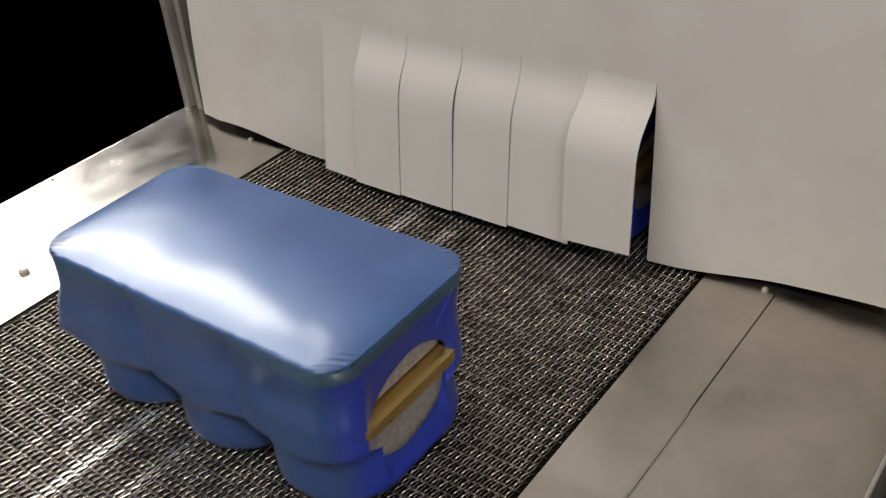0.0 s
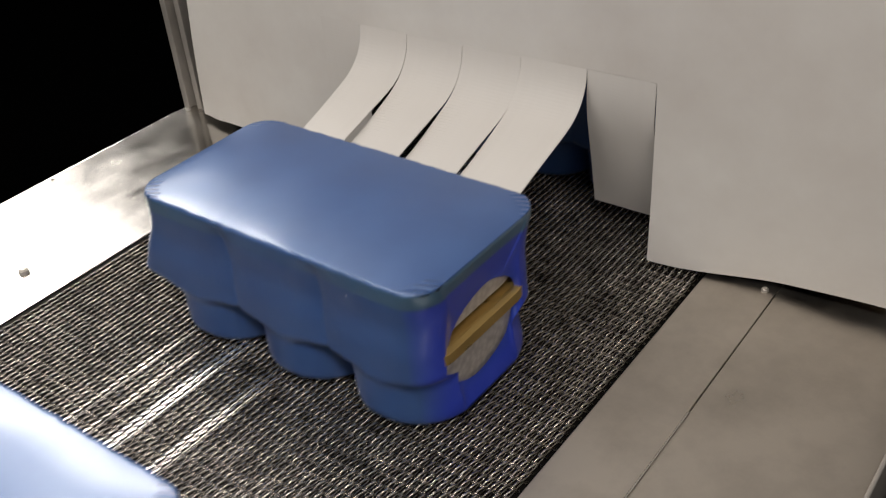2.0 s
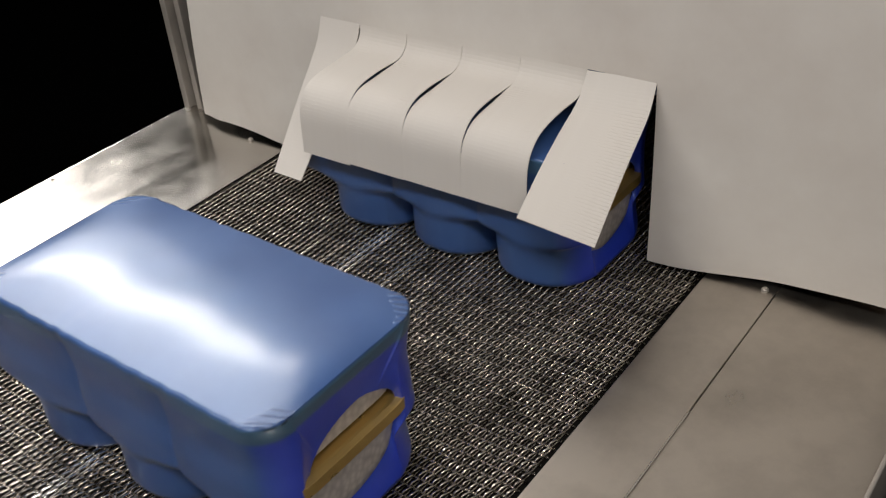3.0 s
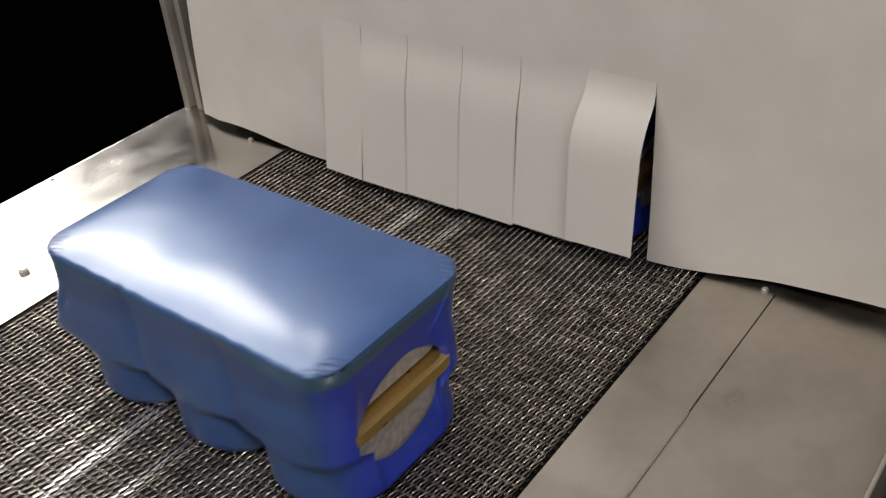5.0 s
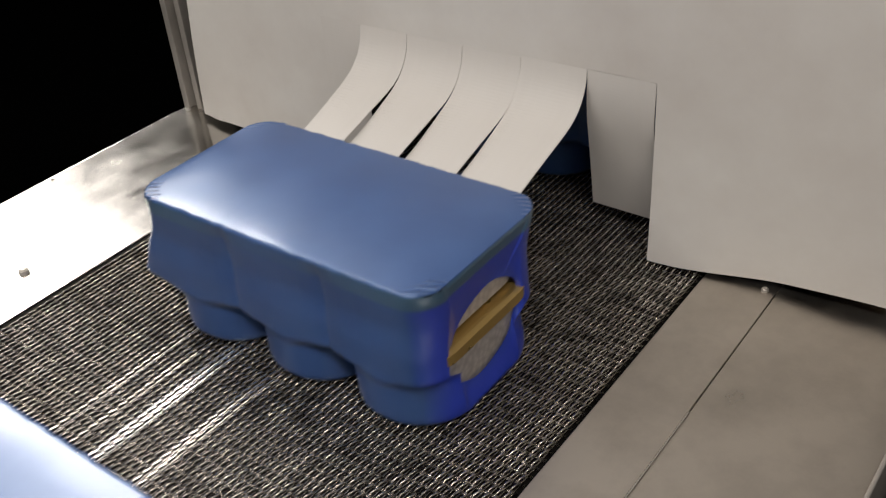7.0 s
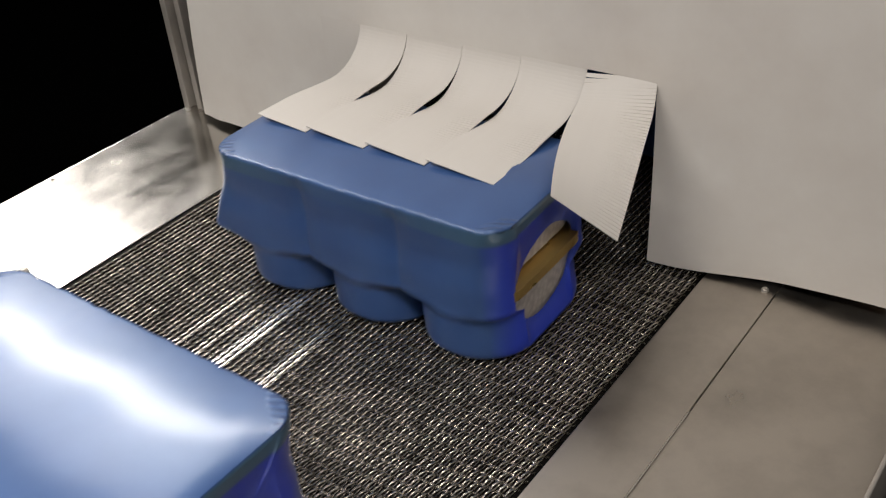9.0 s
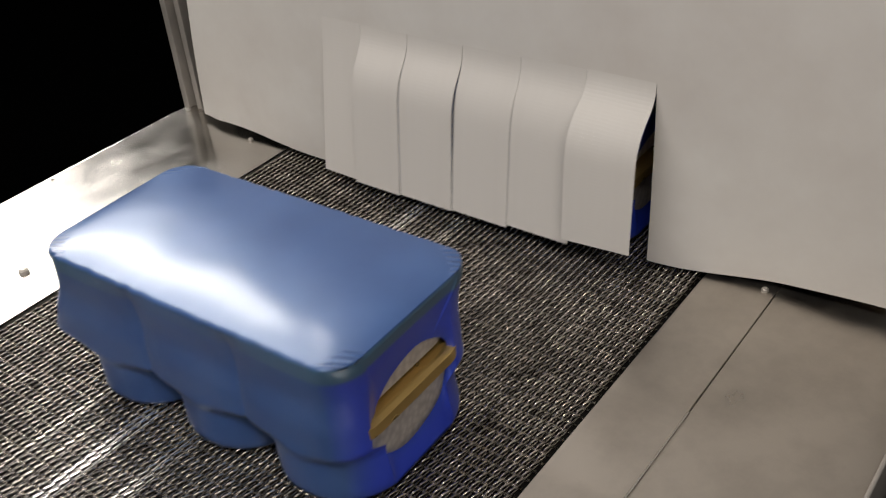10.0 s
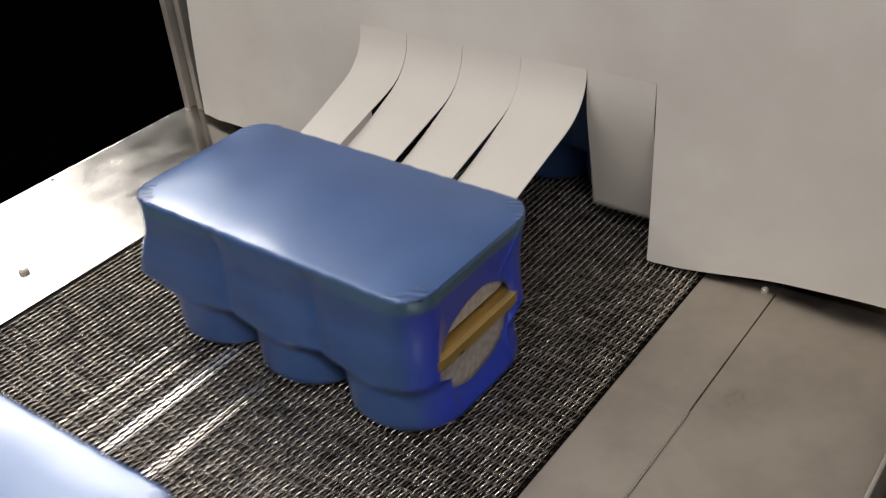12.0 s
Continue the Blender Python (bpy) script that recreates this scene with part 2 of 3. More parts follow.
def conveyor_table():
    table = thing("conveyor_table", "stainless steel outfeed table on both sides of a wire belt", "conveyor")
    y0 = -0.45
    left = part("side_plate", block(bmesh.new(), -0.496, -HALF, y0, 0.86, BELT - 0.003, BELT, 0.0008), STEEL, table, "scuffed shiny stainless steel side plate")
    bolt(-0.341, 0.434, BELT, 0.0058, left)
    bolt(-0.339, 0.776, BELT, 0.0034, left)
    bolt(-0.491, 0.579, BELT, 0.002, left)
    strip = part("inner_plate", block(bmesh.new(), HALF, 0.3503, y0, 0.812, BELT - 0.003, BELT, 0.0008), STEEL_RIGHT, table, "matt brushed stainless steel edge strip")
    bolt(0.340, 0.792, BELT, 0.0036, strip)
    part("weld_bead", block(bmesh.new(), 0.3500, 0.3515, y0, 0.602, BELT - 0.003, BELT + 0.0003, 0.0002), STEEL, table, "bright weld bead along the seam")
    part("outer_plate", block(bmesh.new(), 0.3508, 0.4985, y0, 0.828, BELT - 0.004, BELT - 0.001, 0.0008), STEEL_RIGHT, table, "matt brushed stainless steel outer plate")
    part("edge_lip", block(bmesh.new(), 0.499, 0.503, y0, 0.828, BELT - 0.03, BELT + 0.006, 0.0015), POST, table, "bright steel lip")
    part("edge_lip", block(bmesh.new(), -0.4995, -0.4965, y0, 0.79, BELT - 0.03, BELT - 0.0005, 0.001), STEEL, table)
    for sx in (-1, 1):
        part("side_rail", block(bmesh.new(), sx * 0.39 - 0.1, sx * 0.39 + 0.1, y0, 2.9, BELT - 0.14, BELT - 0.006, 0.003), POST, table)
        for ly in (y0 + 0.1, 1.0, 2.75):
            part("leg", block(bmesh.new(), sx * 0.42 - 0.03, sx * 0.42 + 0.03, ly - 0.03, ly + 0.03, 0.0, BELT - 0.135, 0.003), POST, table)
    part("slider_bed", block(bmesh.new(), -0.288, 0.288, -2.6, 3.2, BELT - 0.06, BELT - 0.012), SLIDER, table, "slider bed beneath the belt, near-black for the shade between the wires")


conveyor_table()


def tunnel():
    """The heat tunnel: a box behind the curtain, its inner shade put into the colour."""
    box = thing("shrink_tunnel", "heat shrink tunnel, inside coloured near-black for shade, with stainless posts", "shrink tunnel")
    y0, y1 = 0.86, 2.9
    part("side_wall", block(bmesh.new(), -0.53, -0.50, y0, y1, BELT, 1.75), SHADE, box)
    part("side_wall", block(bmesh.new(), 0.50, 0.53, y0, y1, BELT, 1.75), SHADE, box)
    part("roof", block(bmesh.new(), -0.53, 0.53, y0, y1, 1.75, 1.78), SHADE, box)
    # added wall, unseen, that keeps light out of the far end
    part("light_stop", block(bmesh.new(), -0.53, 0.53, 2.95, 2.97, BELT + 0.004, 1.78), SHADE, box)
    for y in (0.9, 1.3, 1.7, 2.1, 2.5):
        part("sill", block(bmesh.new(), HALF + 0.002, 0.499, y - 0.03, y + 0.36, BELT - 0.004, BELT + 0.001), SHADE, box)
    return box


RUST = steel_material("browned_steel", (0.30, 0.23, 0.14), 0.55, (6, 300, 300), 0.6)
TUNNEL = tunnel()
part("sill_bar", block(bmesh.new(), 0.372, 0.4985, 0.836, 0.848, BELT - 0.002, BELT + 0.012, 0.001), RUST, TUNNEL, "browned steel bar under the curtain")


def post(sx):
    p = thing("door_post", "dull stainless folded channel post at the tunnel mouth", "post", "posts of the tunnel mouth")
    x = sx * 0.497
    s = -sx
    def slab(name, a, b, y0, y1, mat=POST):
        part(name, block(bmesh.new(), min(x + s * a, x + s * b), max(x + s * a, x + s * b), y0, y1, BELT, 1.75, 0.0012), mat, p)
    slab("outer_flange", 0.0, 0.0105, 0.803, 0.86)
    # web and back are near-black for the shade inside the channel
    slab("web", 0.0108, 0.019, 0.819, 0.86, SHADE)
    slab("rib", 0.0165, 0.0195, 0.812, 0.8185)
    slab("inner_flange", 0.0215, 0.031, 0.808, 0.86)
    slab("back", 0.0193, 0.0212, 0.83, 0.86, SHADE)
    bolt(x + s * 0.012, 0.800, BELT, 0.004, p)
    return p


post(-1)
post(1)

# ---- curtain ----
SLITS = (-0.189, -0.131, -0.066, 0.006, 0.077, 0.151, 0.223)
HANGS = (1.090, 1.090, 1.090, 1.091, 1.093, 1.094)      # where each strip begins to bend


def smooth_step(a, b, v):
    v = min(1.0, max(0.0, (v - a) / (b - a)))
    return v * v * (3 - 2 * v)


CURTAIN_THING = thing("strip_curtain", "off-white sheet curtain cut into strips at the tunnel mouth", "curtain")


def wavy(x, z):
    """The sheet's slight waviness, the same for all panels so that they meet without a step."""
    return 0.0012 * math.sin(9 * x + 5 * z) + 0.0008 * math.sin(23 * x - 11 * z + 1.0)


def panel(x0, x1, name, bottom, lean, label, skew=0.0):
    """A stiff hanging sheet; its foot stands out from the plane by lean(x)."""
    nx, nz = 34, 30
    rows = []
    for i in range(nx + 1):
        flat = x0 + (x1 - x0) * i / nx
        zb = bottom(flat)
        a, b = [], []
        for j in range(nz + 1):
            z = zb + (1.75 - zb) * (j / nz) ** 1.6 if j != 1 else zb + 0.0002     # a close row keeps the lower edge crisp
            s = max(0.0, (1.08 - z) / (1.08 - zb)) if zb < 1.05 else 0.0
            x = flat + skew * (1 - i / nx) * (z - zb)
            y = CURTAIN - lean(x) * s ** 1.7 + wavy(x, z) * smooth_step(1.11, 1.25, z)
            a.append((x, y, z))
            b.append((x, y + 0.0016, z))
        rows.append(a + b[::-1])
    return from_mesh(name, grid_mesh(name, rows, closed_v=True), SHEET, CURTAIN_THING, label, True)


def left_foot(x):
    """Height of the left panel's lower edge: a shallow wave."""
    return 0.908 + 0.002 * smooth_step(-0.434, -0.375, x) - 0.006 * smooth_step(-0.40, -0.25, x)


def left_lean(x):
    return 0.007 * smooth_step(-0.36, -0.22, x) - 0.006 * smooth_step(-0.40, -0.44, x)


panel(-0.440, SLITS[0], "side_panel", left_foot, left_lean, "plain off-white side panel", 0.14)
panel(SLITS[6], 0.474, "side_panel", lambda x: 0.9035 + 0.013 * smooth_step(0.25, 0.47, x), lambda x: 0.007 - 0.020 * smooth_step(0.22, 0.36, x), "plain off-white side panel")
for i, hang in enumerate(HANGS):
    panel(SLITS[i], SLITS[i + 1], "upper_panel", lambda x: hang - 0.0005, lambda x: 0.0, "plain off-white upper panel")

# ---- travel of the belt ----
TRAVEL = [  # seconds, metres along the belt
    (0.0, 0.0), (0.5, 0.0613), (1.0, 0.1176), (1.5, 0.191), (2.0, 0.2934), (2.5, 0.3941), (2.7, 0.4255),
    (3.0, 0.4610), (3.5, 0.5150), (4.0, 0.5900), (4.3, 0.6518), (4.5, 0.6928), (5.0, 0.7946), (5.5, 0.860), (6.0, 0.9152),
    (6.5, 0.9956), (7.0, 1.0951), (7.5, 1.1938), (7.7, 1.2252), (8.0, 1.2607), (8.5, 1.3170), (9.0, 1.3950), (9.3, 1.4518), (9.5, 1.4930),
    (10.0, 1.5926), (10.5, 1.6583), (11.0, 1.7137), (11.5, 1.7926), (12.0, 1.8938),
]


def travel(t):
    """How far the belt has gone at t seconds."""
    n = len(TRAVEL)
    if t <= 0:
        return TRAVEL[0][1] + t * 0.2
    for i in range(n - 1):
        (t0, s0), (t1, s1) = TRAVEL[i], TRAVEL[i + 1]
        if t <= t1:
            m0 = (s1 - TRAVEL[i - 1][1]) / (t1 - TRAVEL[i - 1][0]) if i else (s1 - s0) / (t1 - t0)
            m1 = (TRAVEL[i + 2][1] - s0) / (TRAVEL[i + 2][0] - t0) if i + 2 < n else (s1 - s0) / (t1 - t0)
            u, h = (t - t0) / (t1 - t0), t1 - t0
            return (2 * u**3 - 3 * u**2 + 1) * s0 + (u**3 - 2 * u**2 + u) * h * m0 + (3 * u**2 - 2 * u**3) * s1 + (u**3 - u**2) * h * m1
    return TRAVEL[-1][1]


TIMES = [i / 10 for i in range(121)]


def stands(front, gone):
    """Where a pack's front stands; the tunnel's own belt hands it over a little late."""
    f = front - gone
    return f + 0.020 * smooth_step(0.708, 0.757, f)

# ---- packs ----
LONG, DEEP, TALL = 0.334, 0.172, 0.146


def lobe(x, half, r):
    """Half-depth of one rounded tub at x from its middle, less the tub's half-depth."""
    d = max(0.0, abs(x) - (half - r))
    return -r + math.sqrt(max(0.0, r * r - d * d))


def flare(z):
    """How far the loose film stands out past the last tub at the pack's far end."""
    return 0.025 * min(1.0, max(0.0, (0.135 - z) / 0.085)) * smooth_step(0.036, 0.046, z)


def film_side(x, z):
    """Half-depth of the wrapped pack at length x and height z."""
    a, b = LONG / 2, DEEP / 2
    third = LONG / 3
    xl = (x + third / 2) % third - third / 2
    loose = flare(z) / 0.025 if x < 0 else 0.0
    plan = lobe(x, a, 0.026 - 0.017 * loose)
    gap = abs(xl) / (third / 2)
    upper = smooth_step(0.044, 0.062, z) * smooth_step(0.146, 0.125, z)
    dent = -0.0052 * gap ** 4 * upper                                  # drawn in between the tubs
    dent -= 0.0022 * math.sin(math.pi * min(1, max(0, (z - 0.074) / 0.060))) ** 2      # and between the two rims
    low = smooth_step(0.054, 0.043, z)
    tub = lobe(xl, third / 2 + 0.0006, 0.052)
    side = b + (1 - low) * (plan + dent) + low * (min(plan, tub) - 0.001)
    side += 0.0015 * smooth_step(0.055, 0.047, z) * smooth_step(0.040, 0.047, z) * (1 - gap ** 6)
    edge = 0.0032
    if z > TALL - edge:
        side -= edge * (1 - math.sqrt(max(0.0, 1 - ((z - TALL + edge) / edge) ** 2)))
    if z > TALL - 0.008:      # fine crinkles along the rim
        side += 0.0005 * math.sin(265 * x) + 0.0004 * math.sin(410 * x + 1.0)
    if z < 0.006:
        side -= 0.006 * (1 - math.sqrt(max(0.0, 1 - ((0.006 - z) / 0.006) ** 2)))
    return side


def film_reach(x, z):
    """Where the film's length x lies at height z."""
    a = LONG / 2
    drawn = 0.034 * math.sin(math.pi * min(1, max(0, (z - 0.012) / 0.122))) ** 0.8 if x > 0 else 0.008 * math.sin(math.pi * min(1, max(0, (z - 0.074) / 0.062))) ** 2
    out = x * (1 - drawn - 0.016 * smooth_step(0.05, 0.036, z))
    return out - flare(z) * max(0.0, -x / a - 0.72) / 0.28 if x < 0 else out


def film_mesh():
    a = LONG / 2
    heights = [0, 0.001, 0.003, 0.006] + [0.006 + (TALL - 0.012) * i / 32 for i in range(1, 33)] + [TALL - 0.004, TALL - 0.0025, TALL - 0.0012, TALL - 0.0004, TALL]
    across = [-0.992, -0.975, -0.94] + [-1 + 2 * i / 14 for i in range(1, 14)] + [0.94, 0.975, 0.992]
    xs = [a * math.sin(math.pi / 2 * math.sin(math.pi / 2 * (i / 26))) for i in range(-26, 27)]
    xs = sorted(set([round(v, 6) for v in xs] + [round(s * LONG / 6 + d, 6) for s in (-1, 1) for d in (-0.02, -0.012, -0.006, -0.002, 0.0, 0.002, 0.006, 0.012, 0.02)]))

    def ring(x):
        pts = []
        for z in heights:
            pts.append((film_reach(x, z), -film_side(x, z), z))
        b = film_side(x, TALL)
        for u in across:
            sag = (0.0046 + 0.0003 * math.cos(2 * math.pi * x / (LONG / 3))) * (1 - u * u) * (1 - (x / a) ** 14)
            pts.append((x, u * b, TALL + sag))
        for z in heights[::-1]:
            pts.append((film_reach(x, z), film_side(x, z), z))
        b = film_side(x, 0)
        for u in across[::-1]:
            pts.append((film_reach(x, 0), u * b, 0))
        return pts

    rings = [ring(x) for x in xs]

    def cap(end):
        base = rings[0] if end < 0 else rings[-1]
        out = []
        for q in (0.12, 0.35, 0.6, 0.8, 0.92, 1.0):
            row = []
            for x, y, z in base:
                ang = math.atan2((z - 0.064) / 0.07, y / 0.06)
                hy, hz = 0.051 * math.cos(ang) + 0.002 * math.sin(5 * ang), 0.060 + 0.041 * math.sin(ang) + 0.006 * math.cos(ang)
                row.append((x + (end * (a - 0.008) - x) * smooth_step(0, 1, q) * 0.8 - end * 0.003 * q, y + (hy - y) * q, z + (hz - z) * q))
            out.append(row)
        return out

    rings = cap(-1)[::-1] + rings + cap(1)
    return grid_mesh("film", rings, closed_v=True)


FILM_MESH = film_mesh()


def film_edge_mesh():
    """The glint on the loose film's cut edge at the pack's far end: a thin curved cord."""
    rows = []
    for i in range(15):
        z = 0.047 + (0.132 - 0.047) * i / 14
        x, y = film_reach(-LONG / 2, z), -film_side(-LONG / 2, z)
        r = 0.0013 * math.sin(math.pi * (0.12 + 0.8 * i / 14))
        rows.append([(x + r * math.cos(k * math.pi / 3), y + r * math.sin(k * math.pi / 3), z) for k in range(6)])
    return grid_mesh("film_edge", rows, closed_v=True)


FILM_EDGE_MESH = film_edge_mesh()
# pale colour paints the light caught by the blue film's edge
FILM_EDGE_GLINT = material("film_edge", (0.62, 0.68, 0.80), 0.35)[0]


def rounded_plan(hx, hy, r, n=7):
    pts = []
    for cx, cy, a0 in ((hx - r, hy - r, 0), (-hx + r, hy - r, 90), (-hx + r, -hy + r, 180), (hx - r, -hy + r, 270)):
        for i in range(n + 1):
            ang = radians(a0 + 90 * i / n)
            pts.append((cx + r * math.cos(ang), cy + r * math.sin(ang)))
    return pts


def turned(name, levels):
    """A closed body over rounded-rectangle levels: (z, half x, half y, corner)."""
    rows = [[(x, y, z) for x, y in rounded_plan(hx, hy, r)] for z, hx, hy, r in levels]
    mesh = grid_mesh(name, rows, closed_v=True)
    bm = bmesh.new()
    bm.from_mesh(mesh)
    bm.verts.ensure_lookup_table()
    n = len(rows[0])
    bm.faces.new([bm.verts[i] for i in range(n)][::-1])
    bm.faces.new([bm.verts[len(bm.verts) - n + i] for i in range(n)])
    bm.to_mesh(mesh)
    bm.free()
    return mesh


TUB_MESH = turned("tub", [(0.002, 0.040, 0.066, 0.026), (0.006, 0.043, 0.069, 0.028), (0.055, 0.0475, 0.0735, 0.032), (0.0595, 0.048, 0.074, 0.033)])
LID_MESH = turned("lid", [(0.0585, 0.0495, 0.0755, 0.034), (0.0595, 0.0540, 0.0762, 0.030), (0.0695, 0.0540, 0.0762, 0.030), (0.0712, 0.0494, 0.0754, 0.034), (0.0716, 0.047, 0.073, 0.033)])


def shrink_pack():
    pack = thing("shrink_pack", "six stacked tubs wrapped in glossy blue shrink film riding the belt", "shrink pack", "packs on the belt")
    from_mesh("film", FILM_MESH, FILM, pack, "tight glossy blue shrink film open at both ends", True)
    from_mesh("film_edge", FILM_EDGE_MESH, FILM_EDGE_GLINT, pack, "pale cord painted as the glint on the film's cut edge", True)
    for layer in (0, 1):
        for i in (-1, 0, 1):
            tub = from_mesh("tub", TUB_MESH, TUB, pack, "milky tub with pale contents", False)
            tub.location = (i * 0.1095, 0, 0.0015 + layer * 0.0718)
            from_mesh("lid", LID_MESH, GOLD, tub, "gold lid", False)
    return pack


PACKS = [  # front edge's place on the belt at the start, turn about the upright, shift across
    (0.361, 0.4, 0.028), (0.757, -0.4, 0.028), (1.152, -1.1, 0.027), (1.558, 0.0, 0.030), (1.9545, 1.2, 0.028), (2.349, -0.5, 0.028), (2.745, 0.3, 0.028),
]


def wire_belt():
    """Woven belt: flattened coils across the belt, hooked into one another on cross rods."""
    belt = thing("wire_belt", "dark woven steel wire belt running out of the tunnel", "conveyor belt")
    y0, y1 = -0.1, 2.93
    pitch, lane, r, h, sides = 0.0105, 0.0070, 0.00100, 0.0021, 4
    count, lanes = int((y1 - y0) / pitch), int(2 * (HALF - 0.0045) / lane)

    def wire(path):
        pts = [Vector(p) for p in path]
        vs, fs = [], []
        for i, p in enumerate(pts):
            d = (pts[min(i + 1, len(pts) - 1)] - pts[max(i - 1, 0)]).normalized()
            u = d.cross(Vector((1, 0, 0)) if abs(d.x) < 0.9 else Vector((0, 1, 0))).normalized()
            w = u.cross(d)
            for k in range(sides):
                ang = 2 * math.pi * (k + 0.5) / sides
                vs.append(tuple(p + u * (r * math.cos(ang)) + w * (r * math.sin(ang))))
        for i in range(len(pts) - 1):
            for k in range(sides):
                a, b = i * sides + k, i * sides + (k + 1) % sides
                fs.append((a, b, b + sides, a + sides))
        return vs, fs

    def mesh_of(vs, fs):
        mesh = bpy.data.meshes.new("wire")
        mesh.from_pydata(vs, [], fs)
        mesh.materials.append(WIRE)
        # wires are round, but rubbed flat along the bright lanes
        xs = [sum(vs[i][0] for i in f) / 4 for f in fs]
        mesh.polygons.foreach_set("use_smooth", [all(abs(x - m) > w for m, w, _ in LANES) for x in xs])
        return mesh

    path = []
    for c in range(lanes):
        x = -lanes * lane / 2 + (c + 0.5) * lane
        turn = [(-0.0019, -0.41, -0.95), (-0.0012, -0.29, -0.12), (0.0012, 0.29, -0.12), (0.0019, 0.41, -0.95), (0.0012, 0.46, -1.8), (-0.0008, -0.30, -2.4), (0.0008, -0.44, -2.1), (0.0044, -0.46, -1.6)]
        path += [(x + dx, dy * pitch, dz * h) for dx, dy, dz in turn]
    coil = mesh_of(*wire(path))
    rod = mesh_of(*wire([(-HALF + 0.006, 0, 0), (-0.1, 0, 0), (0.1, 0, 0), (HALF - 0.006, 0, 0)]))
    for j in range(count):
        y = y0 + (j + 0.5) * pitch
        from_mesh("coil_wire", coil, WIRE, belt).location = (0.0, y, -r)
        from_mesh("cross_rod", rod, WIRE, belt).location = (0.0, y + pitch / 2, -r - h * 1.35)
    return belt


BELT_THING = wire_belt()
FIRST = shrink_pack()
PACK_THINGS = [FIRST] + [copy_thing(FIRST, pose(0, 0, BELT)) for _ in PACKS[1:]]

# ---- curtain strips: stiff pieces that bend and slide over the packs ----
PIECES = 48
LENGTHS = (0.183, 0.184, 0.183, 0.182, 0.181, 0.176)     # of each strip below its upper end
RIM = BELT + TALL + 0.0062                                # what lies on a pack lies at this height


def between(table, v):
    """Smooth value of a table of (place, value) at v."""
    for (a, x), (b, y) in zip(table, table[1:]):
        if v <= b:
            u = max(0.0, (v - a) / (b - a))
            return x + (y - x) * u * u * (3 - 2 * u)
    return table[-1][1]


def chain(angles, length, high):
    """Points (y, z) down a strip whose angles from the plumb line are given, step by step."""
    ds = length / len(angles)
    y, z = CURTAIN, high
    pts = [(y, z)]
    for a in angles:
        y, z = y - ds * math.sin(a), z - ds * math.cos(a)
        pts.append((y, z))
    return pts


STEPS = [(k + 0.5) / PIECES for k in range(PIECES)]
FOOT = [(0.585, 0.622), (0.625, 0.627), (0.645, 0.637), (0.672, 0.655), (0.696, 0.674), (0.720, 0.693), (0.740, 0.712), (0.772, 0.742), (0.790, 0.762)]   # pack's front, strip's foot


def crease(s):
    """A lifted strip breaks at its upper end and bends on over a few centimetres."""
    return 0.04 + 0.96 * smooth_step(-0.004, 0.040, s)


def push_angles(front, length, high_end):
    """Strip pushed out by a pack's upper front edge and still hanging before it."""
    reach = max(0.004, CURTAIN - front + 0.005)
    want = CURTAIN - between(FOOT, front)
    top, foot, ds = radians(60), radians(20), length / PIECES
    edge = math.hypot(reach, high_end - RIM)

    def shape():
        out = []
        for u in STEPS:
            w = smooth_step(edge - 0.025, edge + 0.045, u * length)
            out.append(top * crease(u * length) * (1 - w) + foot * w)
        return out

    for _ in range(5):
        lo, hi = 0.0, radians(100)
        for _ in range(12):
            top = (lo + hi) / 2
            y, z = 0.0, high_end
            for a in shape():
                if y >= reach:
                    break
                y, z = y + ds * math.sin(a), z - ds * math.cos(a)
            lo, hi = (top, hi) if z < RIM else (lo, top)
        lo, hi = radians(-25), radians(95)
        for _ in range(12):
            foot = (lo + hi) / 2
            y = sum(ds * math.sin(a) for a in shape())
            lo, hi = (foot, hi) if y < want else (lo, foot)
    return shape()


def lying_angles(length, high):
    """Strip drawn over a pack's top, its end flat on the film."""
    lo, hi = 0.02, 0.4
    for _ in range(24):
        bend = (lo + hi) / 2
        angles = [radians(91) * (0.04 + 0.96 * min(1.0, (u * length) / bend) ** 0.7) for u in STEPS]
        low = min(z for _, z in chain(angles, length, high))
        lo, hi = (bend, hi) if low > RIM else (lo, bend)
    return angles


DROOP = [radians(4 + 70 * smooth_step(-0.05, 0.42, u)) for u in STEPS]     # strip that has slid off a pack's back and leans on it


def hanging_angles(since, wobble):
    """Strip let go by a pack: it drops, swings into the tunnel and comes to rest."""
    swing = radians(88) * math.exp(-since / 0.16) * math.cos(2 * math.pi * since / (0.50 + wobble))
    lag = radians(26) * math.exp(-since / 0.09) * math.sin(2 * math.pi * since / 0.3)
    return [swing * (0.72 + 0.4 * u ** 0.7) + lag * (u - 0.4) for u in STEPS]


END_LEFT = [  # seconds after a pack's start; degrees of the left and the right edge of the strip beside the pack's end; how far their feet move aside
    (0.0, 9, 10, 0, 0), (0.3, 36, 37, 0, 0), (0.5, 37, 42, 0, -0.004), (0.7, 39, 52, 0, -0.008), (1.0, 30, 38, -0.004, -0.012), (1.3, 12, 14, 0, -0.004),
    (1.5, 1, 0, 0, 0), (1.8, -1, -3, 0, 0), (2.2, 4, 2, 0, 0), (2.5, 9, 10, 0, 0)]
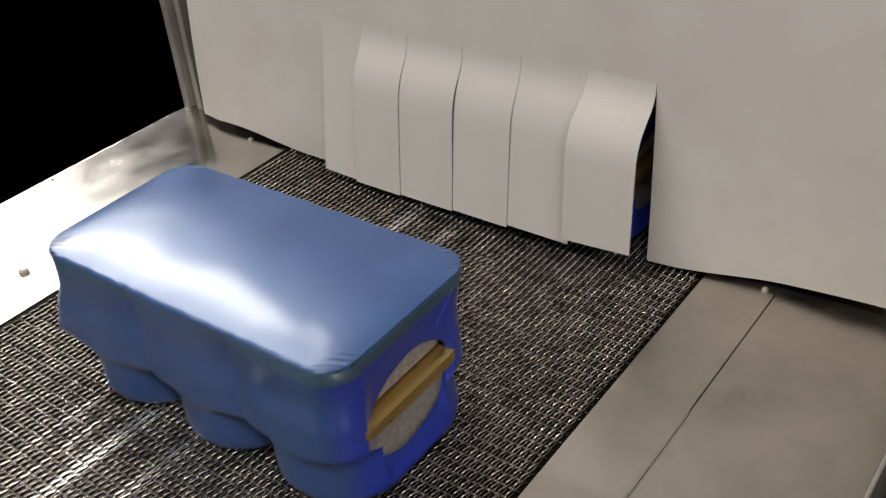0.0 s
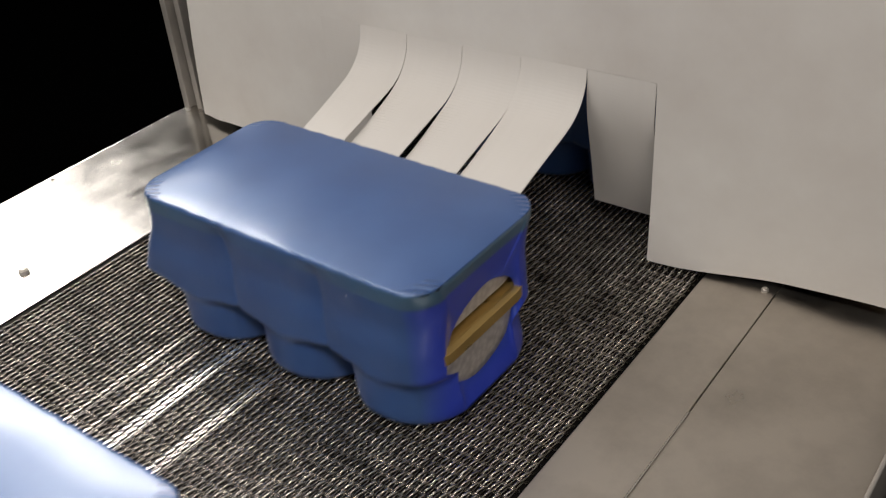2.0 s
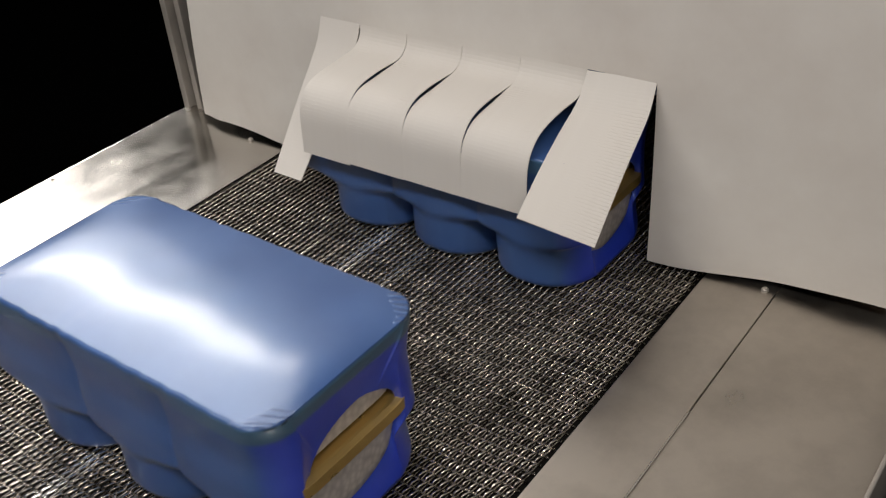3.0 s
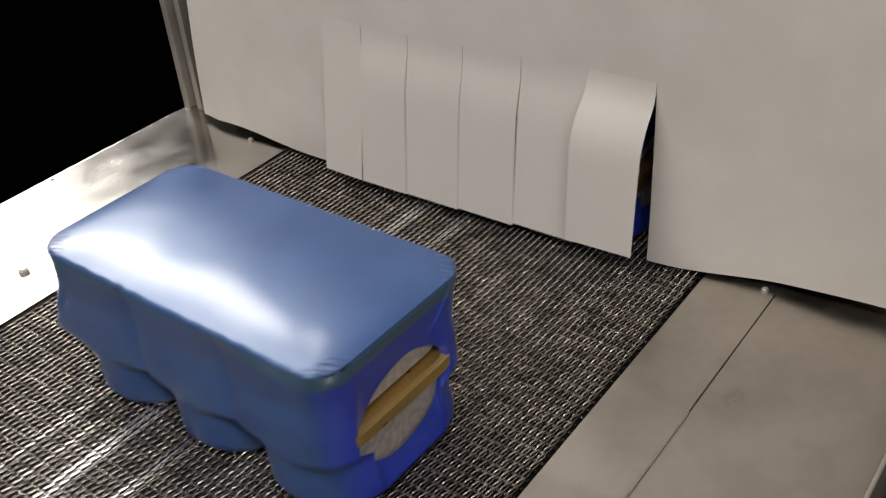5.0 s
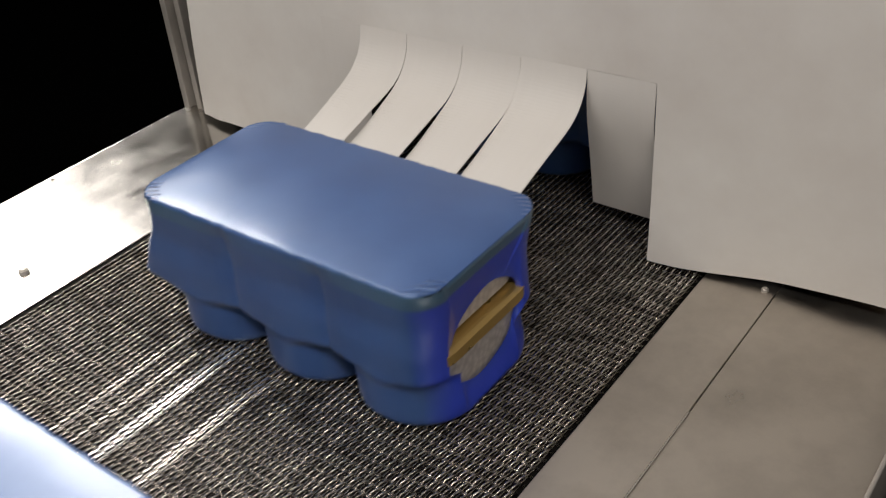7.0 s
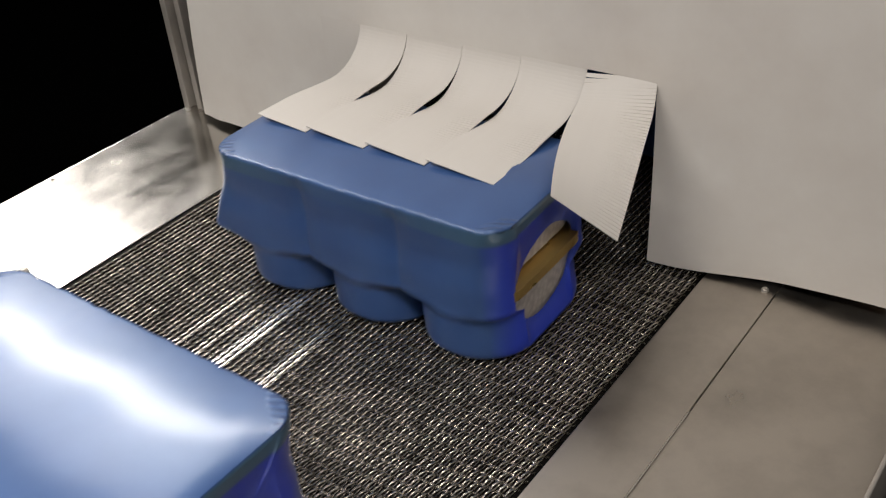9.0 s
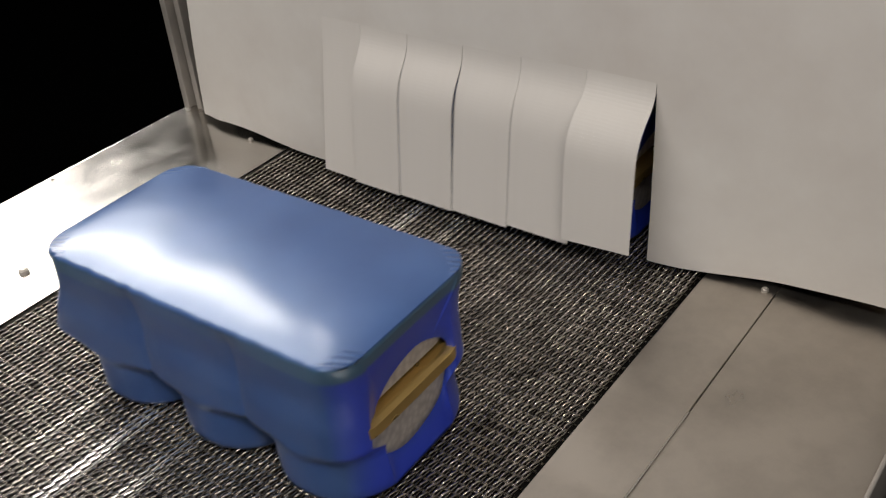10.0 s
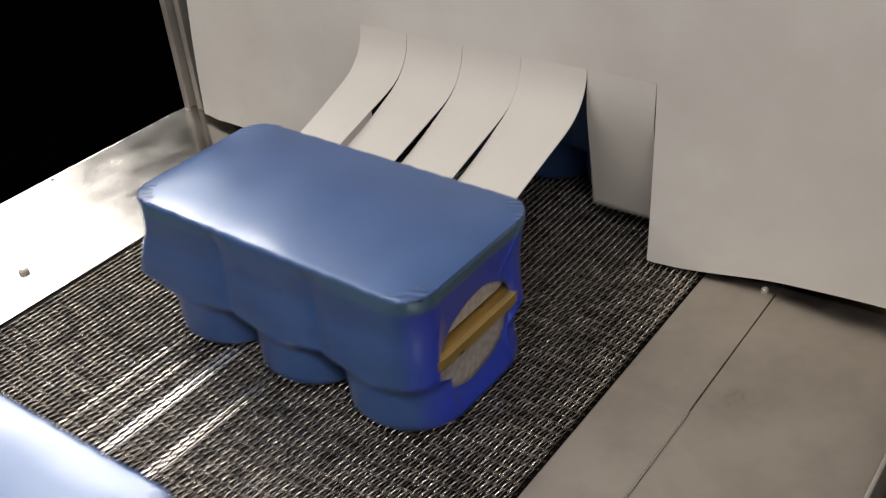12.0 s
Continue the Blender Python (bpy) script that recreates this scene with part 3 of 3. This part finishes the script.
END_RIGHT = [
    (0.0, 17, 15, 0, 0), (0.3, 52, 47, 0.010, 0.004), (0.5, 69, 61, 0.029, 0.012), (0.7, 72, 62, 0.037, 0.019), (1.0, 74, 62, 0.060, 0.031), (1.5, 79, 65, 0.070, 0.040),
    (1.65, 73, 60, 0.062, 0.036), (1.8, 22, 15, 0.014, 0.002), (2.0, -13, -14, 0, -0.026), (2.2, 4, 7, 0, -0.004), (2.5, 17, 15, 0, 0)]


def strip_aside(i, t):
    """How far the feet of strip i's two edges stand aside at t seconds."""
    if i not in (0, len(SLITS) - 2):
        return 0.0, 0.0
    table = END_LEFT if i == 0 else END_RIGHT
    return tuple(between([(row[0], row[col]) for row in table], t % 2.5) for col in (3, 4))


def strip_edges(i, t):
    """Angles of the two edges of strip i at t seconds."""
    gone = travel(t)
    rng = random.Random(97 * i + 31 * int((t + 0.45) / 2.5) + 5)
    if i in (0, len(SLITS) - 2):
        table = END_LEFT if i == 0 else END_RIGHT
        ph = t % 2.5
        size = rng.uniform(0.94, 1.06)
        both = []
        for col in (1, 2):
            c = radians(between([(row[0], row[col]) for row in table], ph)) * size
            if c > 0:
                both.append([c * (0.55 + 0.62 * smooth_step(0, 0.3, u) - 0.12 * u) for u in STEPS])
            else:
                both.append([1.25 * c * smooth_step(0, 0.45, u) for u in STEPS])
        if i == 0:
            return both
        for front, turn, shift in PACKS:
            f = stands(front, gone)
            if 0.60 < f < CURTAIN:
                w = smooth_step(0.745, 0.690, f)
                over = [push_angles(max(0.62, f - 0.017 + inset), LENGTHS[i], HANGS[i]) for inset in (0.0, 0.006)]
                both = [[p * (1 - w) + q * w for p, q in zip(o, b)] for o, b in zip(over, both)]
        return both
    length = LENGTHS[i]
    slip = 0.4500 + rng.uniform(-0.0008, 0.0008)      # where a pack's front stands when the strip drops off its back
    state, since, passed, slack = None, 9.0, 0.0, 0.0
    for n, (front, turn, shift) in enumerate(PACKS):
        f = stands(front, gone)
        if slip < f < CURTAIN:
            a = push_angles(max(f, 0.585), length, HANGS[i])
            w = smooth_step(0.672, 0.632, f)
            lie = LYING[i]
            passed = smooth_step(0.600, 0.50, f)
            slack = smooth_step(0.525, 0.468, f)
            lie = [p * (1 - slack) + q * slack for p, q in zip(lie, DROOP)]
            state = [p * (1 - w) + q * w for p, q in zip(a, lie)]
        elif f <= slip:
            back = t
            while back > t - 1.2 and front - travel(back) < slip:
                back -= 0.01
            since = min(since, t - back)
    free = hanging_angles(since, rng.uniform(-0.05, 0.06))
    drop = smooth_step(0.0, 0.08, since)
    share = math.exp(-since / 0.16) * math.cos(2 * math.pi * since / 0.5)
    free = [a * share * (1 - drop) + b * drop for a, b in zip(DROOP, free)]
    room = min([f - 0.006 for f in (stands(front, gone) for front, turn, shift in PACKS) if f > CURTAIN - 0.02] + [9.0]) - CURTAIN - 0.004
    free = [max(a, -max(0.0, room) / 0.2) for a in free]
    if state is None:
        state = free
    elif since < 0.8:
        w = smooth_step(0.25, 0.55, since)
        state = [max(p, q * (1 - w) + p * w) if p > 0 else p for p, q in zip(state, free)]
    # a lifted strip lies askew: its right edge rides higher, and its left one sags once the pack is past, so that the slits gape
    askew = (0.20, 0.26, 0.26, 0.22)[i - 1] + rng.uniform(-0.03, 0.03)
    wave = [math.sin(2 * math.pi * min(1.0, u / (0.8 + 0.8 * slack))) for u in STEPS]
    low = [a * (1 - askew * passed * (1 - 0.62 * slack) * v) for a, v in zip(state, wave)]
    ride = [a * (1 + (0.08 * (1 - slack)) * v) for a, v in zip(state, wave)]
    return [low, ride]


def strip_poses(i, t):
    """Poses of strip i's pieces at t seconds, from the top down."""
    one, two = strip_edges(i, t)
    a, b = chain(one, LENGTHS[i], HANGS[i]), chain(two, LENGTHS[i], HANGS[i])
    left, right = strip_aside(i, t)
    xs = [(SLITS[i] + left * (k / PIECES) ** 1.25, SLITS[i + 1] + right * (k / PIECES) ** 1.25) for k in range(PIECES + 1)]
    return [piece_pose((xs[k][0], *a[k]), (xs[k][1], *b[k]), (xs[k + 1][0], *a[k + 1]), (xs[k + 1][1], *b[k + 1])) for k in range(PIECES)]


def piece_pose(a, b, c, d):
    """Pose of a flat piece between its upper corners a, b and lower corners c, d."""
    a, b, c, d = (Vector(q) for q in (a, b, c, d))
    mid = (a + b + c + d) / 4
    up = ((a + b) - (c + d)).normalized()
    right = (b + d) - (a + c)
    right = (right - up * right.dot(up)).normalized()
    m = Matrix((right, up.cross(right), up)).transposed().to_4x4()
    return Matrix.Translation(mid) @ m


LYING = [lying_angles(n, h) for n, h in zip(LENGTHS, HANGS)]
STRIPS = []
for i in range(len(SLITS) - 1):
    strip = thing("curtain_strip", "off-white flexible curtain strip hanging in the tunnel mouth", "curtain strip", "strips of the curtain")
    high = LENGTHS[i] / PIECES
    wide = SLITS[i + 1] - SLITS[i] - 0.0006
    pieces = []
    for k in range(PIECES):
        lap = 0.00005 if 0 < i < 5 else 0.0002
        bm = block(bmesh.new(), -wide / 2, wide / 2, 0, 0.0008, -high / 2 - lap, high / 2 + lap)
        pieces.append(part("strip_piece", bm, SHEET, strip))
    STRIPS.append(pieces)


# ---- what moves ----
def motions():
    walk(BELT_THING, [(t, pose(0, -travel(t), BELT)) for t in TIMES])
    for ob, (front, turn, shift) in zip(PACK_THINGS, PACKS):
        walk(ob, [(t, pose(shift, stands(front, travel(t)) + 0.083, BELT, 0, 0, turn)) for t in TIMES])
    for i, pieces in enumerate(STRIPS):
        rows = [(t, strip_poses(i, t)) for t in TIMES]
        for k, ob in enumerate(pieces):
            walk(ob, [(t, poses[k]) for t, poses in rows])


motions()
